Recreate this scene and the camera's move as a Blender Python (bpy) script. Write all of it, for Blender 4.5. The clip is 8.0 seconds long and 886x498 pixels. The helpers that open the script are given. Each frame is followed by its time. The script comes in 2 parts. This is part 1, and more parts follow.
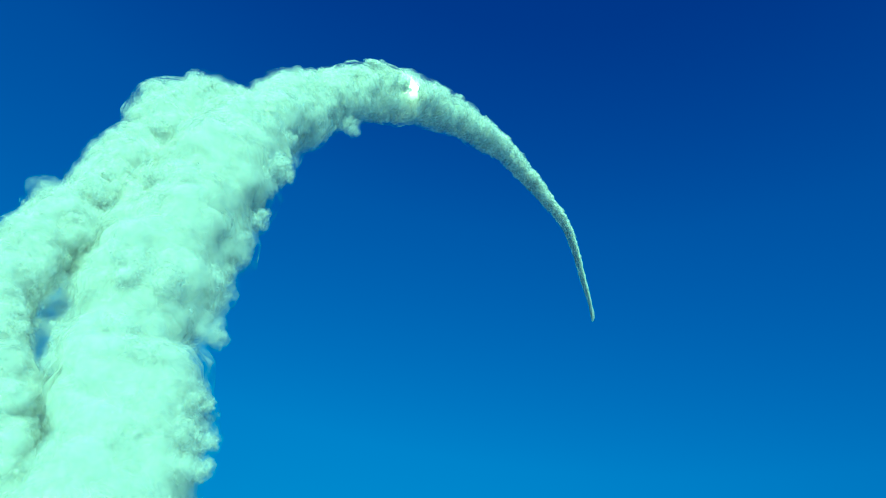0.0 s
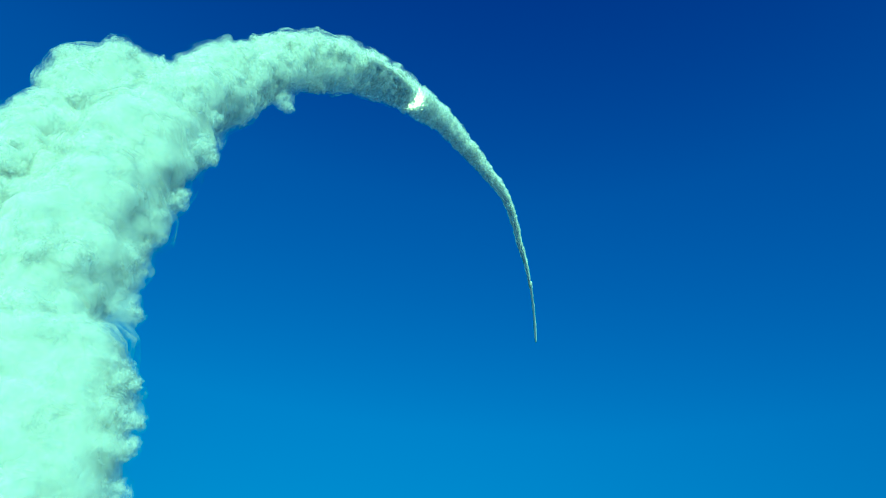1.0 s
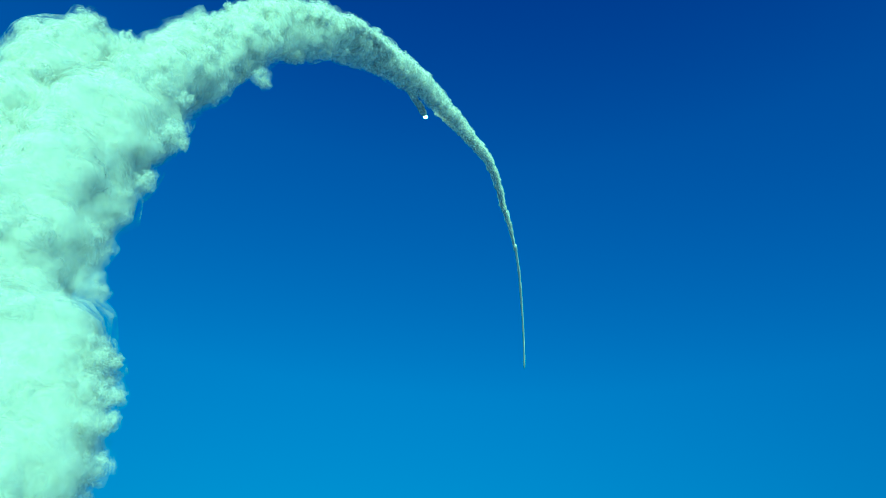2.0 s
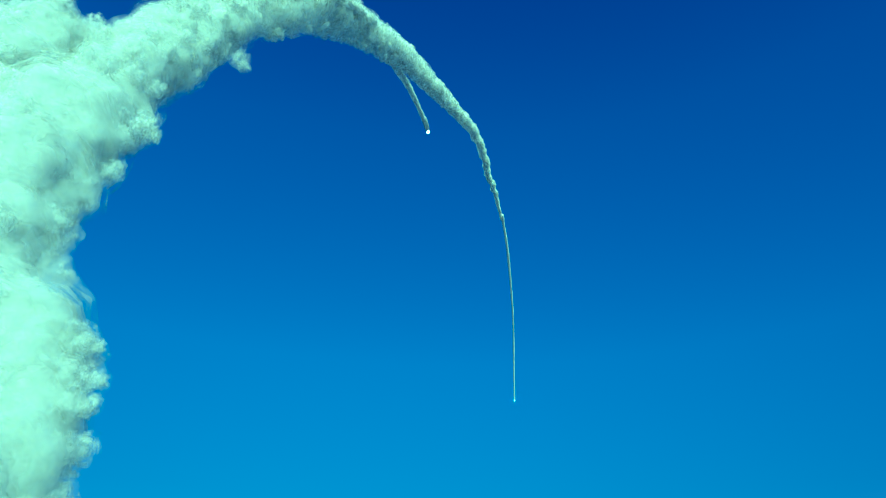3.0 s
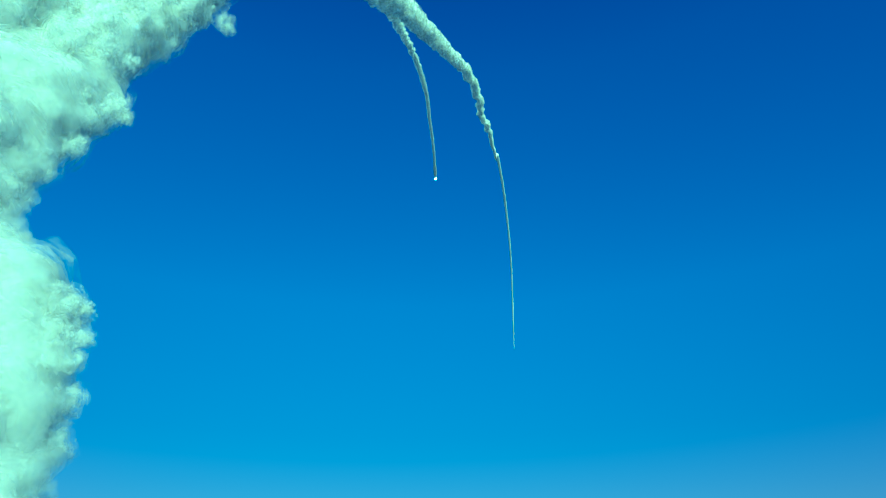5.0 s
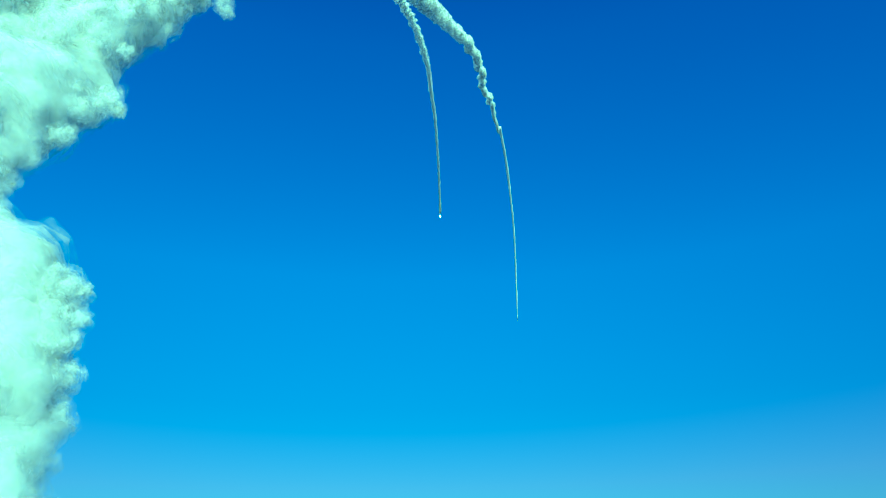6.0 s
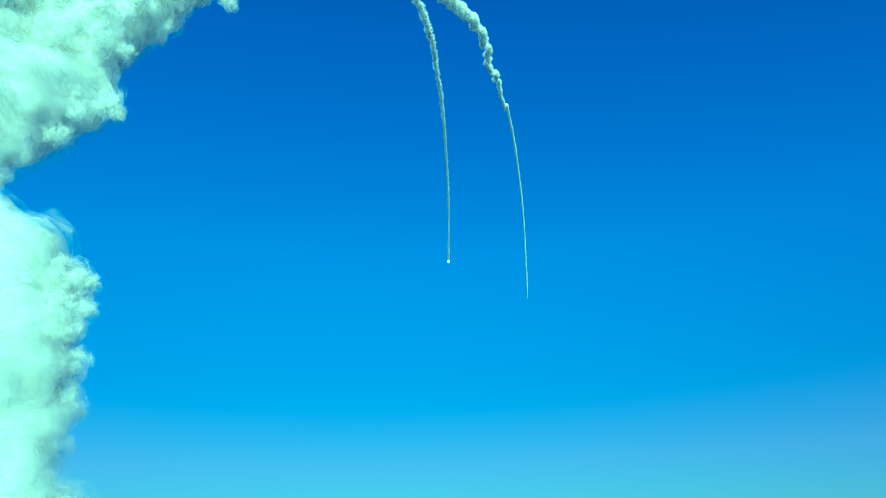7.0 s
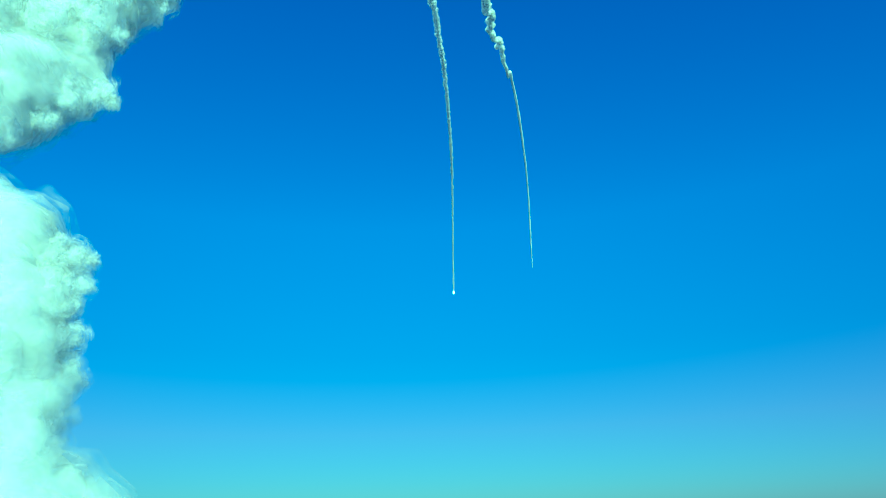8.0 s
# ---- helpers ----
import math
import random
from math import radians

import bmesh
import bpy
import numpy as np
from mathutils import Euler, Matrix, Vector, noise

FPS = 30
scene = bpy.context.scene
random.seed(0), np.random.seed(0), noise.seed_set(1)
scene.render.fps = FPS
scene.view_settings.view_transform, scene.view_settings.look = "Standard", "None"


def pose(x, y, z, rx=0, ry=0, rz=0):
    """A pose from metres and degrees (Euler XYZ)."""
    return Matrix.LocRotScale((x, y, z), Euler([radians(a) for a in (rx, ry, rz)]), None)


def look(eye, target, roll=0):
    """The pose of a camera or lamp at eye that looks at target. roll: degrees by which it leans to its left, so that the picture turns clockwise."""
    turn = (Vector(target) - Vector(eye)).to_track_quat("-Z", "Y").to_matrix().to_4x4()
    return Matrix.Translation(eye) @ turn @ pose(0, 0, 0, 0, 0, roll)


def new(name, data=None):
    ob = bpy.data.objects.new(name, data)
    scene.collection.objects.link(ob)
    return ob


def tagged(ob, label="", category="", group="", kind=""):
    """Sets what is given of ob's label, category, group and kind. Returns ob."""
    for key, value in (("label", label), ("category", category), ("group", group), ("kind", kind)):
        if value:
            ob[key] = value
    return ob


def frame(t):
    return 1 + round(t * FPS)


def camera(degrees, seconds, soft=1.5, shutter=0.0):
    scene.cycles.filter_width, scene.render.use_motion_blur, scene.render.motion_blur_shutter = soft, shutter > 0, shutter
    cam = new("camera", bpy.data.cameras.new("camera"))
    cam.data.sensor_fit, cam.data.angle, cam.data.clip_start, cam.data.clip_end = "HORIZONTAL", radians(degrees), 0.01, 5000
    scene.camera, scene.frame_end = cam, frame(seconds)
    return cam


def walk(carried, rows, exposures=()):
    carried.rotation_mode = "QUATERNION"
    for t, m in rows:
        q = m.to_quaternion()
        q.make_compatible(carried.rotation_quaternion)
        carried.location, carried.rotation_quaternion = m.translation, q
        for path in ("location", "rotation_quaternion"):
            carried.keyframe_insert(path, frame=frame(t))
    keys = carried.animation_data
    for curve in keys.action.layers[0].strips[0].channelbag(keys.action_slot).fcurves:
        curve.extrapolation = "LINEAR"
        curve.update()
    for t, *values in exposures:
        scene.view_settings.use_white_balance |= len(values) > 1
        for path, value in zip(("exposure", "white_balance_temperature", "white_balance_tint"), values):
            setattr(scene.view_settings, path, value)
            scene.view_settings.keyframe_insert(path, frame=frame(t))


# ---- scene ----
scene.cycles.transparent_max_bounces, scene.cycles.diffuse_bounces, scene.cycles.max_bounces = 64, 10, 12
# The camera stands on the ground and is swung by hand: heading, tilt and lean in degrees.
cam = camera(68.0, 8.0, soft=1.1)
EYE = (0.0, 0.0, 1.7)


def aim(yaw, pitch, lean):
    return pose(*EYE, 90 + pitch, 0, yaw) @ pose(0, 0, 0, 0, 0, lean)


PATH = [
    (0.0, aim(11.55, 42.20, 11.11)),
    (0.5, aim(6.68, 41.64, 8.21)),
    (1.0, aim(4.08, 40.28, 5.81)),
    (1.5, aim(2.90, 38.71, 4.46)),
    (3.0, aim(0.53, 34.85, 0.95)),
    (3.5, aim(-0.01, 33.58, 0.15)),
    (4.0, aim(-0.04, 32.37, -0.34)),
    (4.5, aim(0.00, 31.07, -0.69)),
    (6.0, aim(0.40, 27.50, -1.01)),
    (6.5, aim(0.86, 26.60, -1.26)),
    (7.0, aim(1.28, 25.72, -1.62)),
    (7.5, aim(1.56, 24.66, -1.93)),
    (8.0, aim(1.73, 23.08, -1.93)),
]
walk(cam, PATH, exposures=[(0.0, 1.18, 5300, -104), (4.6, 1.2, 5300, -104), (5.8, 1.55, 5300, -104), (8.0, 1.60, 5300, -104)])

# ---- daylight ----
SUN = Vector((0.16, -0.95, 0.125)).normalized()
world = bpy.data.worlds.new("daylight")
scene.world = world
world.use_nodes = True
wn, wl = world.node_tree.nodes, world.node_tree.links
wn.clear()
sky = wn.new("ShaderNodeTexSky")
sky.sky_type, sky.sun_disc = "NISHITA", False
sky.sun_elevation = math.asin(SUN.z)
sky.sun_rotation = math.atan2(SUN.x, SUN.y)
sky.air_density, sky.dust_density, sky.ozone_density = 1.0, 0.3, 2.0
split, join = wn.new("ShaderNodeSeparateColor"), wn.new("ShaderNodeCombineColor")
wl.new(sky.outputs[0], split.inputs[0])
# A clear, dry sky of deep blue: red is weak in it and blue falls off slowly with height.
for channel, power, gain in ((0, 1.0, 0.36), (1, 1.25, 0.50), (2, 0.65, 2.4)):
    bend, scale = wn.new("ShaderNodeMath"), wn.new("ShaderNodeMath")
    bend.operation, scale.operation = "POWER", "MULTIPLY"
    bend.inputs[1].default_value, scale.inputs[1].default_value = power, gain
    wl.new(split.outputs[channel], bend.inputs[0])
    wl.new(bend.outputs[0], scale.inputs[0])
    wl.new(scale.outputs[0], join.inputs[channel])
bg = wn.new("ShaderNodeBackground")
bg.inputs["Strength"].default_value = 0.058
wout = wn.new("ShaderNodeOutputWorld")
# Thin pale haze along the horizon, dry dark air overhead.
way, height = wn.new("ShaderNodeTexCoord"), wn.new("ShaderNodeSeparateXYZ")
haze, tint = wn.new("ShaderNodeValToRGB"), wn.new("ShaderNodeMix")
tint.data_type, tint.blend_type = "RGBA", "MULTIPLY"
tint.inputs["Factor"].default_value = 1.0
haze.color_ramp.elements[0].position, haze.color_ramp.elements[0].color = 0.0, (1.1, 0.68, 0.92, 1)
haze.color_ramp.elements[1].position, haze.color_ramp.elements[1].color = 1.0, (0.8, 0.70, 0.9, 1)
for at, color in ((0.13, (1.5, 0.69, 0.94, 1)), (0.24, (1.28, 0.81, 0.98, 1)), (0.42, (0.8, 1.15, 1.14, 1)), (0.70, (0.8, 1.10, 1.09, 1)), (0.88, (0.8, 0.74, 0.92, 1))):
    haze.color_ramp.elements.new(at).color = color
wl.new(way.outputs["Generated"], height.inputs[0])
wl.new(height.outputs["Z"], haze.inputs["Fac"])
wl.new(join.outputs[0], tint.inputs["A"])
wl.new(haze.outputs["Color"], tint.inputs["B"])
wl.new(tint.outputs["Result"], bg.inputs["Color"])
wl.new(bg.outputs[0], wout.inputs[0])

sun = new("sun", bpy.data.lights.new("sun", "SUN"))
sun.data.energy, sun.data.angle, sun.data.color = 2.02, radians(35), (1.0, 0.97, 0.92)
sun.matrix_world = look(SUN * 100, (0, 0, 0))


# ---- materials ----
def material(name):
    m = bpy.data.materials.new(name)
    m.use_nodes = True
    m.node_tree.nodes.clear()
    return m, m.node_tree.nodes, m.node_tree.links


def fringe_material(name, cover, fade, scale, share=0.4, tone=0.99):
    """Torn smoke round a billow: skins whose cover breaks up into flocks, the more so the higher a skin lies."""
    m, n, l = material(name)
    tc, own, lift = n.new("ShaderNodeTexCoord"), n.new("ShaderNodeObjectInfo"), n.new("ShaderNodeAttribute")
    lift.attribute_name = "lift"
    far = n.new("ShaderNodeMath")
    far.operation = "MULTIPLY"
    far.inputs[1].default_value = 40.0
    tex = n.new("ShaderNodeTexNoise")
    tex.noise_dimensions = "4D"
    tex.inputs["Scale"].default_value, tex.inputs["Detail"].default_value, tex.inputs["Roughness"].default_value = scale, 2, 0.5
    low = n.new("ShaderNodeMath")
    low.operation = "MULTIPLY_ADD"
    low.inputs[1].default_value, low.inputs[2].default_value = -fade, 0.0
    gap = n.new("ShaderNodeMath")
    gap.operation = "ADD"
    torn = n.new("ShaderNodeMapRange")
    torn.interpolation_type = "SMOOTHSTEP"
    torn.inputs["From Min"].default_value, torn.inputs["From Max"].default_value = 0.22, 0.76
    torn.inputs["To Min"].default_value, torn.inputs["To Max"].default_value = 0.0, cover
    dif, tra = n.new("ShaderNodeBsdfDiffuse"), n.new("ShaderNodeBsdfTranslucent")
    dif.inputs["Roughness"].default_value = 1.0
    for b in (dif, tra):
        b.inputs["Color"].default_value = (tone, tone, tone * 0.99, 1)
    both, mix = n.new("ShaderNodeMixShader"), n.new("ShaderNodeMixShader")
    both.inputs[0].default_value = share
    clear, out = n.new("ShaderNodeBsdfTransparent"), n.new("ShaderNodeOutputMaterial")
    l.new(tc.outputs["Object"], tex.inputs["Vector"])
    l.new(own.outputs["Random"], far.inputs[0])
    l.new(far.outputs[0], tex.inputs["W"])
    l.new(lift.outputs["Fac"], low.inputs[0])
    l.new(tex.outputs["Fac"], gap.inputs[0])
    l.new(low.outputs[0], gap.inputs[1])
    l.new(gap.outputs[0], torn.inputs["Value"])
    l.new(torn.outputs[0], mix.inputs[0])
    l.new(dif.outputs[0], both.inputs[1])
    l.new(tra.outputs[0], both.inputs[2])
    l.new(clear.outputs[0], mix.inputs[1])
    l.new(both.outputs[0], mix.inputs[2])
    l.new(mix.outputs[0], out.inputs[0])
    return m


def solid_material(name, color, rough, spread=0.1, scale=4.0, metal=0.0):
    m, n, l = material(name)
    tc = n.new("ShaderNodeTexCoord")
    tex = n.new("ShaderNodeTexNoise")
    tex.inputs["Scale"].default_value, tex.inputs["Detail"].default_value = scale, 6
    ramp = n.new("ShaderNodeValToRGB")
    ramp.color_ramp.elements[0].color = (*[c * (1 - spread) for c in color], 1)
    ramp.color_ramp.elements[1].color = (*[min(1, c * (1 + spread)) for c in color], 1)
    b = n.new("ShaderNodeBsdfPrincipled")
    b.inputs["Roughness"].default_value, b.inputs["Metallic"].default_value = rough, metal
    bump = n.new("ShaderNodeBump")
    bump.inputs["Strength"].default_value = 0.3
    out = n.new("ShaderNodeOutputMaterial")
    l.new(tc.outputs["Object"], tex.inputs["Vector"])
    l.new(tex.outputs["Fac"], ramp.inputs["Fac"])
    l.new(tex.outputs["Fac"], bump.inputs["Height"])
    l.new(ramp.outputs["Color"], b.inputs["Base Color"])
    l.new(bump.outputs[0], b.inputs["Normal"])
    l.new(b.outputs[0], out.inputs[0])
    return m


def flame_material(strength):
    m, n, l = material("burning_motor_flame")
    e = n.new("ShaderNodeEmission")
    e.inputs["Color"].default_value, e.inputs["Strength"].default_value = (1.0, 0.86, 0.62, 1), strength
    out = n.new("ShaderNodeOutputMaterial")
    l.new(e.outputs[0], out.inputs[0])
    return m


def dense_material(name, tone, through_share):
    """The thick heart of the smoke, too deep to see through."""
    m, n, l = material(name)
    tc = n.new("ShaderNodeTexCoord")
    tex = n.new("ShaderNodeTexNoise")
    tex.inputs["Scale"].default_value, tex.inputs["Detail"].default_value = 1.5, 5
    ramp = n.new("ShaderNodeValToRGB")
    ramp.color_ramp.elements[0].color = (tone * 0.94, tone * 0.94, tone * 0.94, 1)
    ramp.color_ramp.elements[1].color = (tone, tone, tone * 0.99, 1)
    dif = n.new("ShaderNodeBsdfDiffuse")
    tra = n.new("ShaderNodeBsdfTranslucent")
    both = n.new("ShaderNodeMixShader")
    both.inputs[0].default_value = through_share
    dif.inputs["Roughness"].default_value = 1.0
    out = n.new("ShaderNodeOutputMaterial")
    l.new(tc.outputs["Object"], tex.inputs["Vector"])
    l.new(tex.outputs["Fac"], ramp.inputs["Fac"])
    l.new(ramp.outputs["Color"], dif.inputs["Color"])
    l.new(ramp.outputs["Color"], tra.inputs["Color"])
    l.new(dif.outputs[0], both.inputs[1])
    l.new(tra.outputs[0], both.inputs[2])
    l.new(both.outputs[0], out.inputs[0])
    return m


HEART = dense_material("dense_smoke", 0.98, 0.45)
TRAIL_FRINGE = fringe_material("torn_trail_smoke", 0.9, 0.20, 1.8, 0.2)
FRINGE = fringe_material("torn_smoke", 0.7, 0.24, 2.0, 0.35)
THIN = fringe_material("thin_smoke", 0.30, 0.12, 2.0)
TRAIL = dense_material("dense_trail_smoke", 0.98, 0.12)
PAINT = solid_material("missile_paint", (0.62, 0.63, 0.6), 0.45, 0.12, 2.0)
STEEL = solid_material("scorched_steel", (0.12, 0.12, 0.12), 0.5, 0.3, 5.0, 0.8)
# Pale, neutral tone chosen to throw light up under the smoke.
PALE_GROUND = solid_material("pale_dry_soil", (0.47, 0.48, 0.48), 0.95, 0.2, 0.02)


# ---- shared helpers ----
def part(name, mesh, mat, parent, label=""):
    ob = new(name, mesh)
    if mat and not mesh.materials:
        mesh.materials.append(mat)
    ob.parent = parent
    return tagged(ob, label)


def mesh_of(bm, name, smooth=True):
    me = bpy.data.meshes.new(name)
    for f in bm.faces:
        f.smooth = smooth
    bm.to_mesh(me)
    bm.free()
    return me


def billow(p, seed):
    """Height of rounded, cauliflower-like swellings over a unit sphere."""
    q = Vector(p) + Vector((seed * 7.3, seed * 3.1, seed * 5.7))
    h = 0.30 * noise.noise(q * 1.1)
    for size, high in ((1.4, 0.24), (2.8, 0.10), (5.5, 0.03)):
        f = noise.voronoi(q * size)[0][0]
        h += high * (0.45 - f * f)
    return h


def puff_mesh(name, seed, level, depth, skins=(), mat=None):
    """A lumpy closed billow about 1 in radius, and over it the torn skins (level, height over it)."""
    points, faces, lifts, kinds = [], [], [], []
    low = skins[0][1] - 0.06 if skins else 0.0
    for k, (fine, up) in enumerate(([(level, low)] if level else []) + list(skins)):
        ball = bmesh.new()
        bmesh.ops.create_icosphere(ball, subdivisions=fine, radius=1.0)
        first = len(points)
        for v in ball.verts:
            d = v.co.normalized()
            points.append(d * (1.0 + depth * billow(d, seed) + up + (0.09 * noise.noise(d * 2.7 + Vector((k * 17.0, seed, 0))) if k else 0.0)))
            lifts.append((up - low) / (0.30 if level else skins[-1][1] - low))
        for f in ball.faces:
            faces.append([first + v.index for v in f.verts])
            kinds.append(0 if level and k == 0 else 1)
        ball.free()
    me = bpy.data.meshes.new(name)
    me.from_pydata(points, [], faces)
    me.polygons.foreach_set("use_smooth", [True] * len(faces))
    me.polygons.foreach_set("material_index", kinds)
    me.attributes.new("lift", "FLOAT", "POINT").data.foreach_set("value", lifts)
    me.materials.append(HEART)
    me.materials.append(mat or FRINGE)
    return me


def tube_mesh(name, seed, rough):
    """A stretch of trail from (0, 0, 0) back to (0, -1, 0), 1 in radius, lumpy, with rounded ends."""
    bm = bmesh.new()
    rings, around = 26, 12
    grid = []
    for i in range(rings + 1):
        u = i / rings
        cap = math.sqrt(max(0.0, 1 - max(0.0, abs(2 * u - 1) - 0.8) ** 2 / 0.04)) * (0.4 + 0.6 * min(1.0, u / 0.45) ** 0.7)
        ring = []
        for j in range(around):
            a = 2 * math.pi * j / around
            q = Vector((math.cos(a), u * 7, math.sin(a)))
            r = cap * (1 + rough * (1.4 * noise.noise(q * 1.2 + Vector((seed * 9, 0, 0))) + 0.9 * (0.5 - noise.voronoi(q * 1.5 + Vector((seed * 5, 0, 0)))[0][0])))
            ring.append(bm.verts.new((math.cos(a) * r, -u, math.sin(a) * r)))
        grid.append(ring)
    for i in range(rings):
        for j in range(around):
            bm.faces.new((grid[i][j], grid[i + 1][j], grid[i + 1][(j + 1) % around], grid[i][(j + 1) % around]))
    return mesh_of(bm, name)


def place(az, el, d):
    """The point d metres from the camera's stand, az degrees right of north and el degrees up."""
    a, e = radians(az), radians(el)
    return Vector((math.sin(a) * math.cos(e) * d, math.cos(a) * math.cos(e) * d, EYE[2] + math.sin(e) * d))


def bearing(p):
    v = p - Vector(EYE)
    d = v.length
    return math.degrees(math.atan2(v.x, v.y)), math.degrees(math.asin(v.z / d)), d


# How far the wind and the sinking of the plume carry smoke in six seconds: at height angle, heading, height.
DRIFT = [
    (0.0, -1.0, 0.0), (9.0, -2.2, 0.0), (14.0, -3.2, -0.6), (19.0, -4.0, -2.2), (24.4, -1.8, -3.0), (25.7, -5.0, -3.6), (27.0, -7.5, -4.2), (30.0, -7.0, -4.6), (33.6, -6.6, -5.3),
    (38.4, -4.7, -7.0), (44.5, -0.6, -8.9), (48.5, 0.4, -5.8), (50.1, 2.0, -4.8), (52.0, 1.6, -2.6), (54.0, 0.6, -1.2), (90.0, 0.0, 0.0),
]


def drift(p, t):
    """Where the wind and the sinking of the plume have carried a piece of smoke from p after t seconds."""
    az, el, d = bearing(p)
    g = t / 6.0 / (1 + (d / 850.0) ** 6)
    high, side, sink = zip(*DRIFT)
    # The billows beside the column stay higher than the column itself.
    if el > 30:
        g *= min(1.0, max(0.4, (az + 47) / 8))
    return place(az + g * float(np.interp(el, high, side)), el + g * float(np.interp(el, high, sink)), d)


def along(rows, u):
    """Smooth run through rows of numbers, u from 0 to their count less 1."""
    i = min(max(int(u), 0), len(rows) - 2)
    f = u - i
    p = [rows[min(max(i + k, 0), len(rows) - 1)] for k in (-1, 0, 1, 2)]
    return [0.5 * (2 * b + (c - a) * f + (2 * a - 5 * b + 4 * c - d) * f * f + (3 * b - a - 3 * c + d) * f ** 3) for a, b, c, d in zip(*p)]


def run(rows, step):
    """Points and radii along a plume, a step (in radii) apart."""
    u, found, last = 0.0, [], None
    while u <= len(rows) - 1:
        az, el, d, r = along(rows, u)
        p = place(az, el, d)
        if last is None or (p - last[0]).length >= step * last[1]:
            last = (p, max(r, 0.5), u)
            found.append(last)
        u += 0.004
    return found


# ---- the ground ----
# Out of view and assumed; its paleness fills the smoke's undersides with bounced light.
bm = bmesh.new()
bmesh.ops.create_grid(bm, x_segments=60, y_segments=60, size=4800)
for v in bm.verts:
    far = v.co.length / 4800
    v.co.z = 0.0 if far < 0.06 else 3.0 * noise.noise(v.co * 0.0015) * far
ground = new("ground", mesh_of(bm, "ground"))
ground.data.materials.append(PALE_GROUND)
tagged(ground, "assumed pale ground, out of view, that bounces light up", "ground", kind="structure")

# ---- smoke ----
# Heading, height angle, distance and radius along each plume.
COLUMN = [
    (-32.3, 0.5, 192, 24), (-34.4, 4.5, 194, 21), (-34.6, 8.0, 196, 20), (-34.2, 12.0, 201, 20.5), (-33.3, 16.0, 205, 21.2),
    (-33.2, 19.2, 210, 21.2), (-35.7, 22.8, 220, 22.0), (-38.4, 25.7, 230, 18.0), (-38.7, 29.5, 242, 23.0), (-38.4, 34.9, 264, 24.3), (-38.1, 40.0, 290, 24.3),
    (-37.2, 44.8, 333, 22.6), (-34.5, 49.0, 394, 19.5), (-29.8, 52.0, 452, 18),
]
BRANCH = [
    (-41.2, 0.5, 218, 14), (-42.0, 8.0, 218, 12), (-41.2, 15.4, 216, 10.5), (-42.9, 18.4, 222, 10), (-45.4, 20.9, 227, 13), (-47.6, 24.3, 239, 13), (-48.4, 28.6, 255, 13.5),
    (-47.4, 32.6, 271, 13), (-46.2, 37.4, 295, 14), (-45.2, 42.2, 326, 17), (-43.7, 45.2, 351, 19), (-40.1, 45.3, 361, 19), (-37.0, 47.5, 380, 18),
]
ARCH = [
    (-34.2, 48.6, 390, 20), (-29.6, 52.0, 460, 19), (-22.5, 53.8, 540, 21), (-15.7, 53.8, 640, 18.5), (-9.5, 52.7, 760, 16.5), (-5.2, 51.1, 900, 14.5),
    (-1.5, 48.9, 1050, 13),
]
TAIL = [
    (-2.4, 49.5, 1010, 13), (-1.5, 48.9, 1050, 13), (1.6, 46.5, 1250, 11), (3.0, 45.0, 1400, 9.5), (4.05, 42.9, 1600, 8.8), (4.75, 40.9, 1800, 8.2), (5.45, 39.0, 2050, 6.3), (5.8, 37.3, 2280, 4.2),
]
# Flight of each missile: seconds, heading, height angle, distance.
FLIGHT_1 = [
    (0.0, 5.86, 37.33, 2280), (0.5, 6.15, 35.09, 2480), (1.0, 6.32, 32.52, 2700), (1.5, 6.42, 29.69, 2940), (2.0, 6.40, 27.1, 3180),
    (2.5, 6.30, 24.4, 3430), (3.0, 6.22, 21.83, 3680), (3.3, 6.20, 20.4, 3830), (4.5, 6.2, 18.0, 4150), (6.0, 6.2, 16.0, 4450), (8.0, 6.2, 14.2, 4750),
]
FLIGHT_2 = [
    (0.0, -19.96, 54.92, 528), (0.5, -14.04, 54.21, 622), (1.0, -9.89, 52.6, 722), (1.5, -7.27, 50.26, 850), (2.0, -5.2, 48.5, 1000), (2.5, -3.7, 46.7, 1175),
    (3.0, -2.54, 44.86, 1350), (3.5, -1.75, 42.75, 1510), (4.0, -1.38, 40.69, 1690), (4.5, -1.0, 38.38, 1880), (5.0, -0.8, 35.8, 2070), (5.5, -0.68, 33.1, 2260),
    (6.0, -0.63, 30.31, 2450), (6.5, -0.70, 27.43, 2650), (7.0, -0.78, 24.57, 2860), (7.5, -0.84, 21.92, 3080), (8.0, -0.88, 19.21, 3300),
]
BURNOUT = 3.3
ROWS = (0.0, 1.5, 3.0, 4.5, 6.0, 8.0)
rnd = random.Random(7)
moving = []

MAIN = ((3, -0.10), (3, -0.02), (3, 0.05), (3, 0.12))
billows = [puff_mesh("billow", k + 1, 4, 1.0, MAIN) for k in range(6)]
SOFT = ((3, -0.55), (3, -0.36), (3, -0.20), (3, -0.06), (3, 0.07))
FAR = ((2, -0.55), (2, -0.36), (2, -0.20), (2, -0.06), (2, 0.07))
tufts = [puff_mesh("tuft", k + 21, 0, 1.1, SOFT) for k in range(8)]
puffs_far = [puff_mesh("puff", k + 41, 0, 0.9, SOFT, TRAIL_FRINGE) for k in range(6)]
small_far = [puff_mesh("small_puff", k + 61, 0, 0.8, FAR, TRAIL_FRINGE) for k in range(6)]
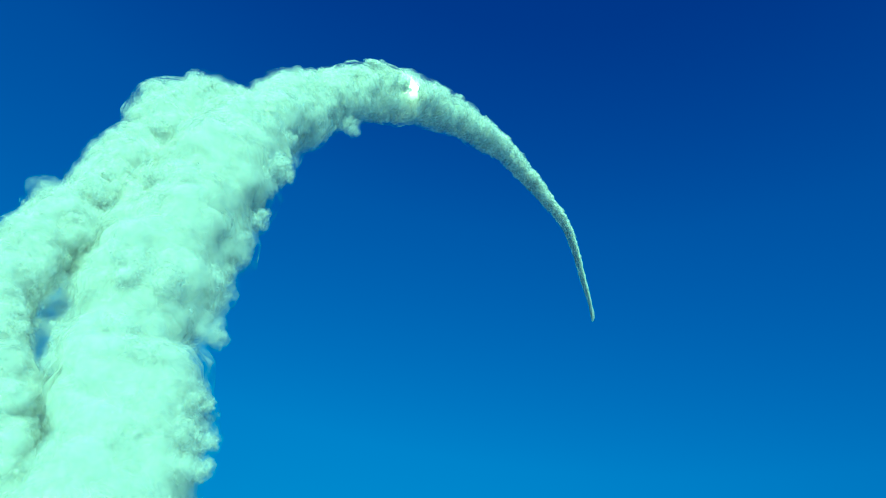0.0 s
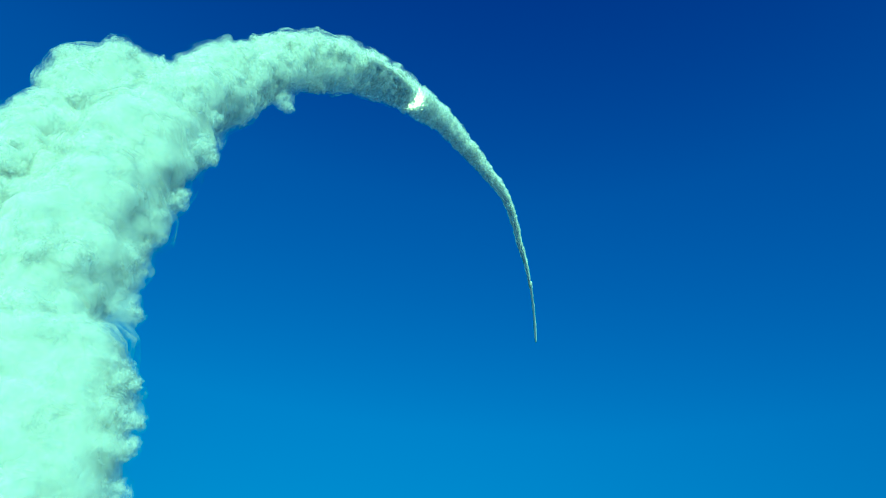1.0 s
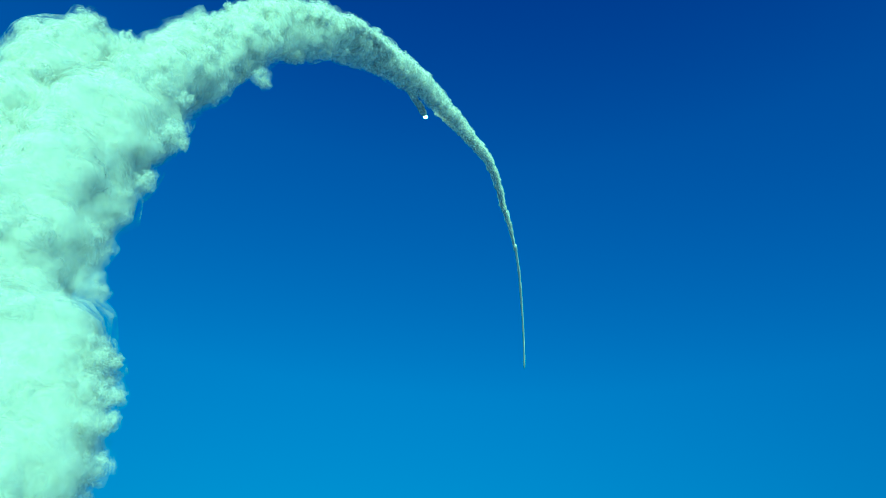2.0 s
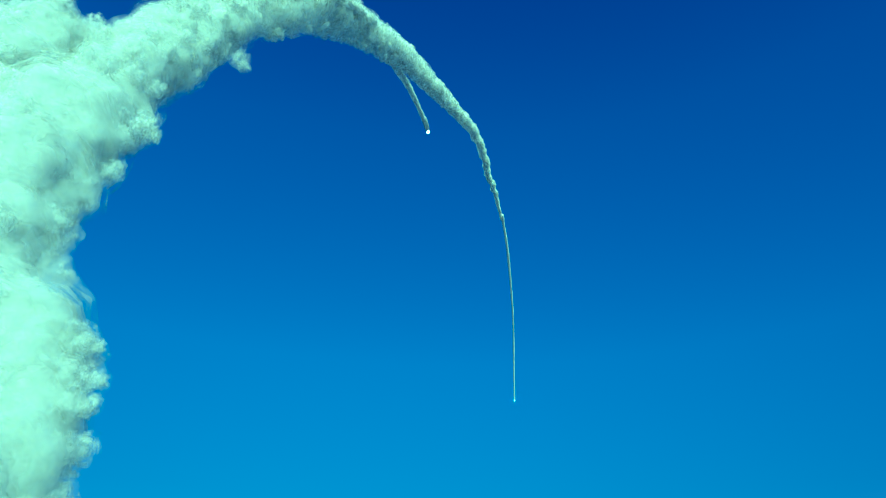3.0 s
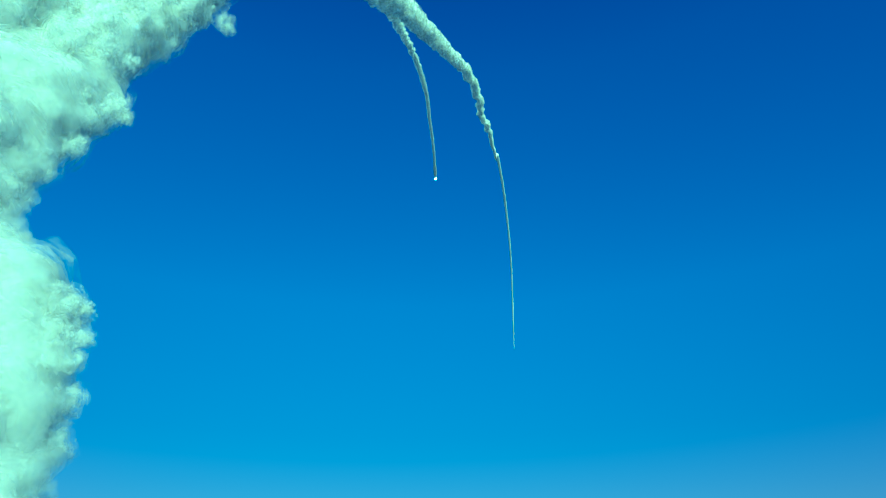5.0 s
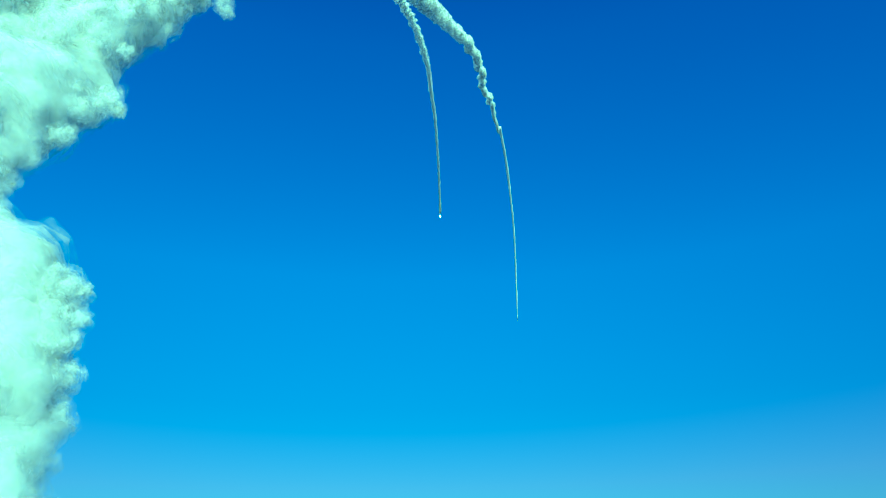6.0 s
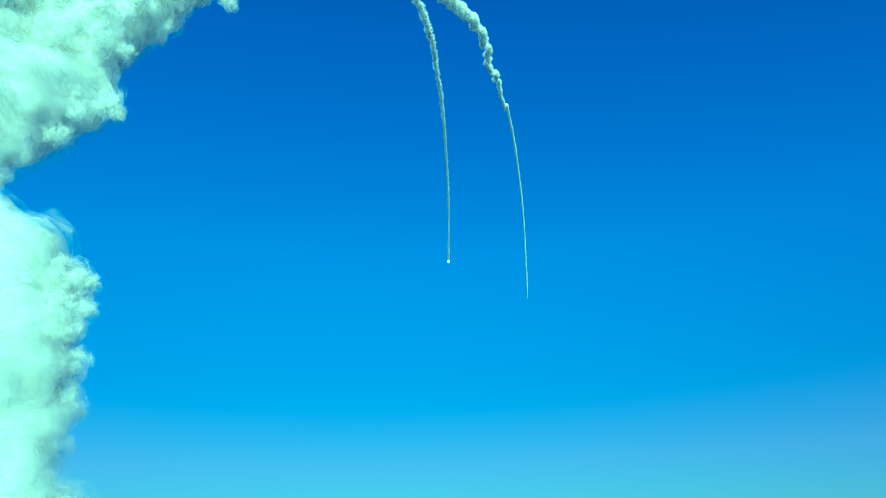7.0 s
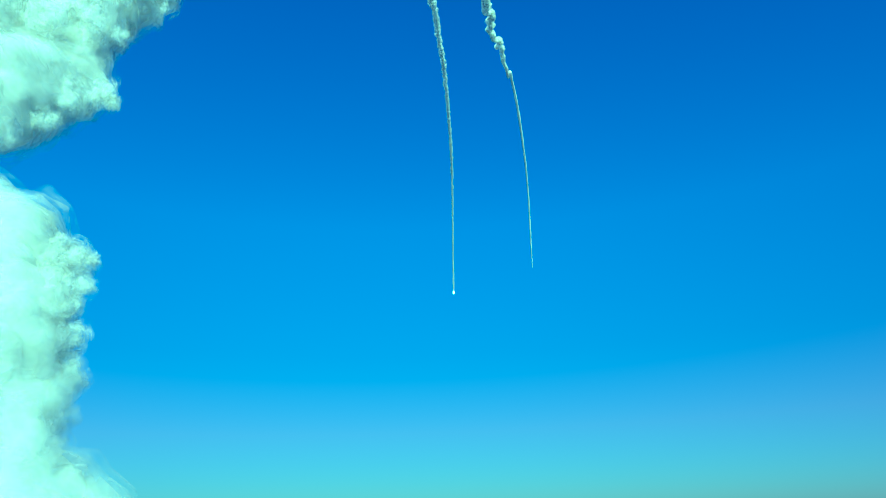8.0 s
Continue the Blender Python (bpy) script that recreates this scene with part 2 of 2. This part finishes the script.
wisps = [puff_mesh("wisp", k + 81, 0, 1.3, ((3, -0.5), (3, -0.35), (3, -0.2), (3, -0.05), (3, 0.08)), THIN) for k in range(4)]
strands = [puff_mesh("strand", k + 91, 0, 0.22, FAR[1:], TRAIL_FRINGE) for k in range(5)]


def thing(name, label, category, group=""):
    return tagged(new(name), label, category, group)


def lump(mesh, parent, p, s, grow=Vector()):
    ob = part(mesh.name.split(".")[0], mesh, None, parent)
    ob.scale = (s * rnd.uniform(0.88, 1.14), s * rnd.uniform(0.88, 1.14), s)
    moving.append((ob, p, Euler([rnd.uniform(0, 6.28) for _ in range(3)]).to_matrix().to_4x4(), grow))
    return ob


def fill(parent, rows, step, count, size, mains, main, small, kinks=0.0, spread=0.0):
    """Billows along the line of a plume and smaller swellings all round their skin."""
    for p, r, u in run(rows, step):
        # Far along the trail the wind works it into kinks.
        late = min(1.0, max(0.0, (p.length - 1150) / 500)) * min(1.0, (len(rows) - 1 - u) / 2.0)
        kink = (noise.noise_vector(p * 0.014) + 0.3 * noise.noise_vector(p * 0.035)) * kinks * late
        kink.y = 0.0
        tagged(lump(rnd.choice(mains), parent, p + Vector([rnd.uniform(-0.1, 0.1) * r for _ in range(3)]), r * main * rnd.uniform(0.92, 1.06), kink), kind="stuff")
        for k in range(count):
            d = Vector((rnd.gauss(0, 1), rnd.gauss(0, 1), rnd.gauss(0, 1))).normalized()
            s = r * size * rnd.uniform(0.55, 1.35)
            tagged(lump(rnd.choice(small), parent, p + d * (r * rnd.uniform(0.92, 1.06) - 0.8 * s), s, kink + d * r * spread), kind="stuff")


column = thing("smoke_plume", "thick white billowing smoke column rising from the ground", "smoke plume", "launch smoke")
fill(column, COLUMN, 0.46, 6, 0.30, billows, 0.87, tufts)
branch = thing("smoke_plume", "paler white smoke billows drifting beside the main column", "smoke plume", "launch smoke")
fill(branch, BRANCH, 0.55, 5, 0.34, billows, 0.87, tufts)
BETWEEN = [(-43.6, 30.5, 264, 11), (-43.2, 35.0, 280, 13), (-42.6, 39.0, 302, 15), (-41.2, 43.0, 335, 16), (-39.6, 47.0, 372, 14)]
fill(branch, BETWEEN, 0.6, 3, 0.34, billows, 0.87, tufts)
# Swellings that stand out from the skin of the column, some torn off and thin.
for az, el, d, s in (
    (-31.4, 24.4, 208, 6.0), (-30.2, 24.4, 207, 3.6), (-29.4, 24.3, 207, 2.2), (-29.4, 19.3, 200, 6.0), (-28.5, 21.6, 203, 4.5), (-27.8, 16.0, 203, 4.8), (-28.3, 12.0, 200, 4.8), (-27.6, 19.8, 202, 3.0), (-28.2, 19.2, 200, 3.2), (-33.0, 44.6, 290, 5.0), (-32.1, 44.3, 290, 3.6), (-31.4, 44.0, 290, 2.8), (-32.6, 44.8, 292, 4.0), (-32.2, 40.2, 282, 3.5),
    (-32.5, 39.4, 280, 5.0), (-33.2, 34.6, 262, 4.5), (-34.0, 38.0, 278, 6.0), (-28.4, 14.5, 203, 5.0), (-27.6, 2.5, 190, 7.0),
):
    tagged(lump(rnd.choice(tufts), column, place(az, el, d), s), kind="stuff")
for az, el, d, s in (
    (-27.0, 50.1, 425, 5.5), (-26.2, 49.8, 427, 3.6), (-32.0, 29.9, 232, 5.0), (-30.9, 29.3, 232, 3.2), (-33.0, 31.6, 240, 5.0), (-31.4, 44.1, 292, 3.0),
    (-36.2, 51.6, 405, 5.5), (-30.6, 22.0, 206, 4.0), (-29.6, 17.0, 204, 4.5),
    (-32.6, 36.4, 262, 4.0), (-32.4, 33.0, 250, 4.5), (-29.5, 8.5, 196, 5.0), (-50.0, 33.5, 272, 6.0), (-43.4, 24.6, 246, 7.5), (-44.4, 27.2, 250, 8.0), (-43.0, 29.5, 255, 8.0), (-41.5, 21.5, 236, 6.0),
):
    tagged(lump(rnd.choice(wisps), column, place(az, el, d), s), kind="stuff")
arch = thing("smoke_trail", "white smoke trail arching over and thinning into the distance", "smoke trail", "missile trails")
fill(arch, ARCH, 0.5, 4, 0.36, puffs_far, 0.92, small_far)


# ---- missiles and their trails ----
tubes = [tube_mesh("trail_stretch", k, 0.14) for k in range(5)]
for me in tubes:
    me.materials.append(TRAIL)


def flight(rows, t):
    """Pose of a missile at t: its tail at the point, its nose along +y."""
    def at(s):
        s = min(max(s, rows[0][0]), rows[-1][0])
        i = max(k for k in range(len(rows) - 1) if rows[k][0] <= s)
        f = (s - rows[i][0]) / (rows[i + 1][0] - rows[i][0])
        return place(*along([r[1:] for r in rows], i + f))
    p = at(t)
    a, b = at(t - 0.05), at(t + 0.05)
    q = (b - a).to_track_quat("Y", "Z")
    return Matrix.Translation(p) @ q.to_matrix().to_4x4()


def turned(profile, around):
    bm = bmesh.new()
    rings = []
    for y, r in profile:
        rings.append([bm.verts.new((math.cos(2 * math.pi * j / around) * r, y, math.sin(2 * math.pi * j / around) * r)) for j in range(around)])
    for a, b in zip(rings, rings[1:]):
        for j in range(around):
            bm.faces.new((a[j], b[j], b[(j + 1) % around], a[(j + 1) % around]))
    bm.faces.new(rings[0])
    bm.faces.new(rings[-1][::-1])
    bmesh.ops.recalc_face_normals(bm, faces=bm.faces)
    return bm


def fin_mesh():
    bm = bmesh.new()
    outline = ((0.3, 0.3), (0.3, 2.1), (1.1, 1.0), (1.1, 0.3))
    low = [bm.verts.new((x, y, -0.04)) for x, y in outline]
    top = [bm.verts.new((x, y, 0.04)) for x, y in outline]
    bm.faces.new(low[::-1]), bm.faces.new(top)
    for i in range(4):
        j = (i + 1) % 4
        bm.faces.new((low[i], low[j], top[j], top[i]))
    return mesh_of(bm, "fin", False)


def missile(size, wide, strength):
    m = thing("missile", "pale missile with a white-hot burning motor and smoke behind", "missile", "missiles in flight")
    part("body", mesh_of(turned([(0.2, 0.42), (0.4, 0.5), (8.0, 0.5)], 20), "body"), PAINT, m, "pale painted tube")
    part("nose", mesh_of(turned([(8.0, 0.5), (8.8, 0.44), (9.6, 0.28), (10.3, 0.06)], 20), "nose"), PAINT, m, "pointed nose cone")
    part("nozzle", mesh_of(turned([(-0.25, 0.4), (0.2, 0.3)], 20), "nozzle"), STEEL, m, "scorched steel nozzle")
    fin = fin_mesh()
    for k in range(4):
        f = part("fin", fin, PAINT, m)
        f.matrix_basis = pose(0, 0, 0, 0, 45 + 90 * k, 0)
    n = 14
    bm = turned([(-0.3 - size * i / n, max(0.02, wide * math.sin(math.pi * (0.12 + 0.88 * i / n)) ** 0.8)) for i in range(n + 1)], 14)
    flame = part("flame", mesh_of(bm, "flame"), flame_material(strength), m, "white-hot exhaust flame")
    return m, flame


missile_1, flame_1 = missile(5.5, 0.46, 2500.0)
missile_2, _ = missile(11.0, 2.3, 30.0)
trail_1 = thing("smoke_trail", "fine straight white trail laid down by a distant missile", "smoke trail", "missile trails")
trail_2 = thing("smoke_trail", "narrow white trail growing behind a climbing missile", "smoke trail", "missile trails")

# What both missiles had laid before.
fill(trail_1, TAIL, 0.5, 2, 0.4, small_far, 0.95, small_far, 3.2, 0.02)
LAID = [(-36.8, 48.5, 405, 15), (-34.0, 51.0, 432, 12), (-30.5, 53.0, 462, 11), (-26.5, 54.2, 492, 10), (-22.8, 54.8, 512, 8), (-21.0, 54.9, 520, 6)]
fill(trail_2, LAID, 0.5, 3, 0.4, small_far, 0.85, small_far)
TICK = 0.1
stretches = []


def stretch_trail(parent, rows, first, last, radius, gap, start=0.0, count=0):
    """Stretches of trail that leave the nozzle one after another and stay where they were left."""
    t = first
    while t < last - 1e-6:
        m = flight(rows, t)
        length = (m.translation - flight(rows, t - TICK).translation).length if t > rows[0][0] else 24.0
        r = radius(t) * rnd.uniform(0.88, 1.12)
        if t > start - 1e-6:
            ob = part("trail_stretch", rnd.choice(tubes), None, parent)
            ob.scale = (r, length * 1.5, r)
            stretches.append((ob, rows, round(t, 3), pose(0, -gap, 0, 0, rnd.uniform(0, 360), 0), Vector(), 0.0))
        # Long strands in the trail that tumble and part as it ages, which widens it.
        for k in range(count if t > start - 1e-6 else 0):
            a, s = rnd.uniform(0, 6.28), rnd.uniform(0.8, 1.2)
            ob = tagged(part("strand", rnd.choice(strands), None, parent), kind="stuff")
            ob.scale = (4.0 * s, 15.0 * s, 4.0 * s)
            back = pose(0, -gap - 16 - length * (k + rnd.random()) / count, 0, 0, rnd.uniform(0, 360), 0)
            stretches.append((ob, rows, round(t, 3), back, Vector((math.cos(a), 0, math.sin(a))) * rnd.uniform(0.1, 1.1), rnd.uniform(5, 10)))
        t += TICK


stretch_trail(trail_1, FLIGHT_1, 0.0, BURNOUT, lambda t: 5.2 - 0.5 * t if t < 3 else 3.0 - 4.5 * (t - 3), 5.5)
stretch_trail(trail_2, FLIGHT_2, 0.0, 8.05, lambda t: 2.4, 20.0, 0.5, 8)


def motions():
    """Everything that moves: the smoke drifts, the missiles fly, each stretch of trail stays behind."""
    for ob, p, turn, grow in moving:
        walk(ob, [(t, Matrix.Translation(drift(p, t) + grow * t) @ turn) for t in ROWS])
    ticks = [round(TICK * k, 3) for k in range(81)]
    for m, rows in ((missile_1, FLIGHT_1), (missile_2, FLIGHT_2)):
        walk(m, [(t, flight(rows, t)) for t in ticks])
    for ob, rows, left, spin, spread, tumble in stretches:
        # Until the second missile leaves the first one's smoke, what it will lay later comes along inside that smoke.
        sunk = 0.13 if rows is FLIGHT_2 else 0.0
        carried = []
        for t in ticks:
            if t < left:
                m = flight(rows, t) @ spin
                m.translation *= 1 + sunk * max(0.0, 1 - t / min(left, 1.5))
                carried.append((t, m))
        stay = flight(rows, left) @ spin
        # Once left behind it widens slowly and goes with the wind, the farther out the more.
        wind = Vector((max(0.0, stay.translation.length - 1900) * 0.0022, 0, 0)) + stay.to_3x3() @ spread
        later = [(t, Matrix.Translation(wind * (t - left)) @ stay @ pose(0, 0, 0, min(30.0, tumble * (t - left)), 0, 0)) for t in (left + TICK, left + 1.5, left + 3.5, 12.0)]
        walk(ob, carried + [(left, stay)] + later)
    # The first motor burns out: its flame dies back into the tube.
    walk(flame_1, [(0.0, pose(0, 0, 0)), (BURNOUT - 0.1, pose(0, 0, 0)), (BURNOUT + 0.1, pose(0, 6.0, 0)), (8.0, pose(0, 6.0, 0))])


motions()
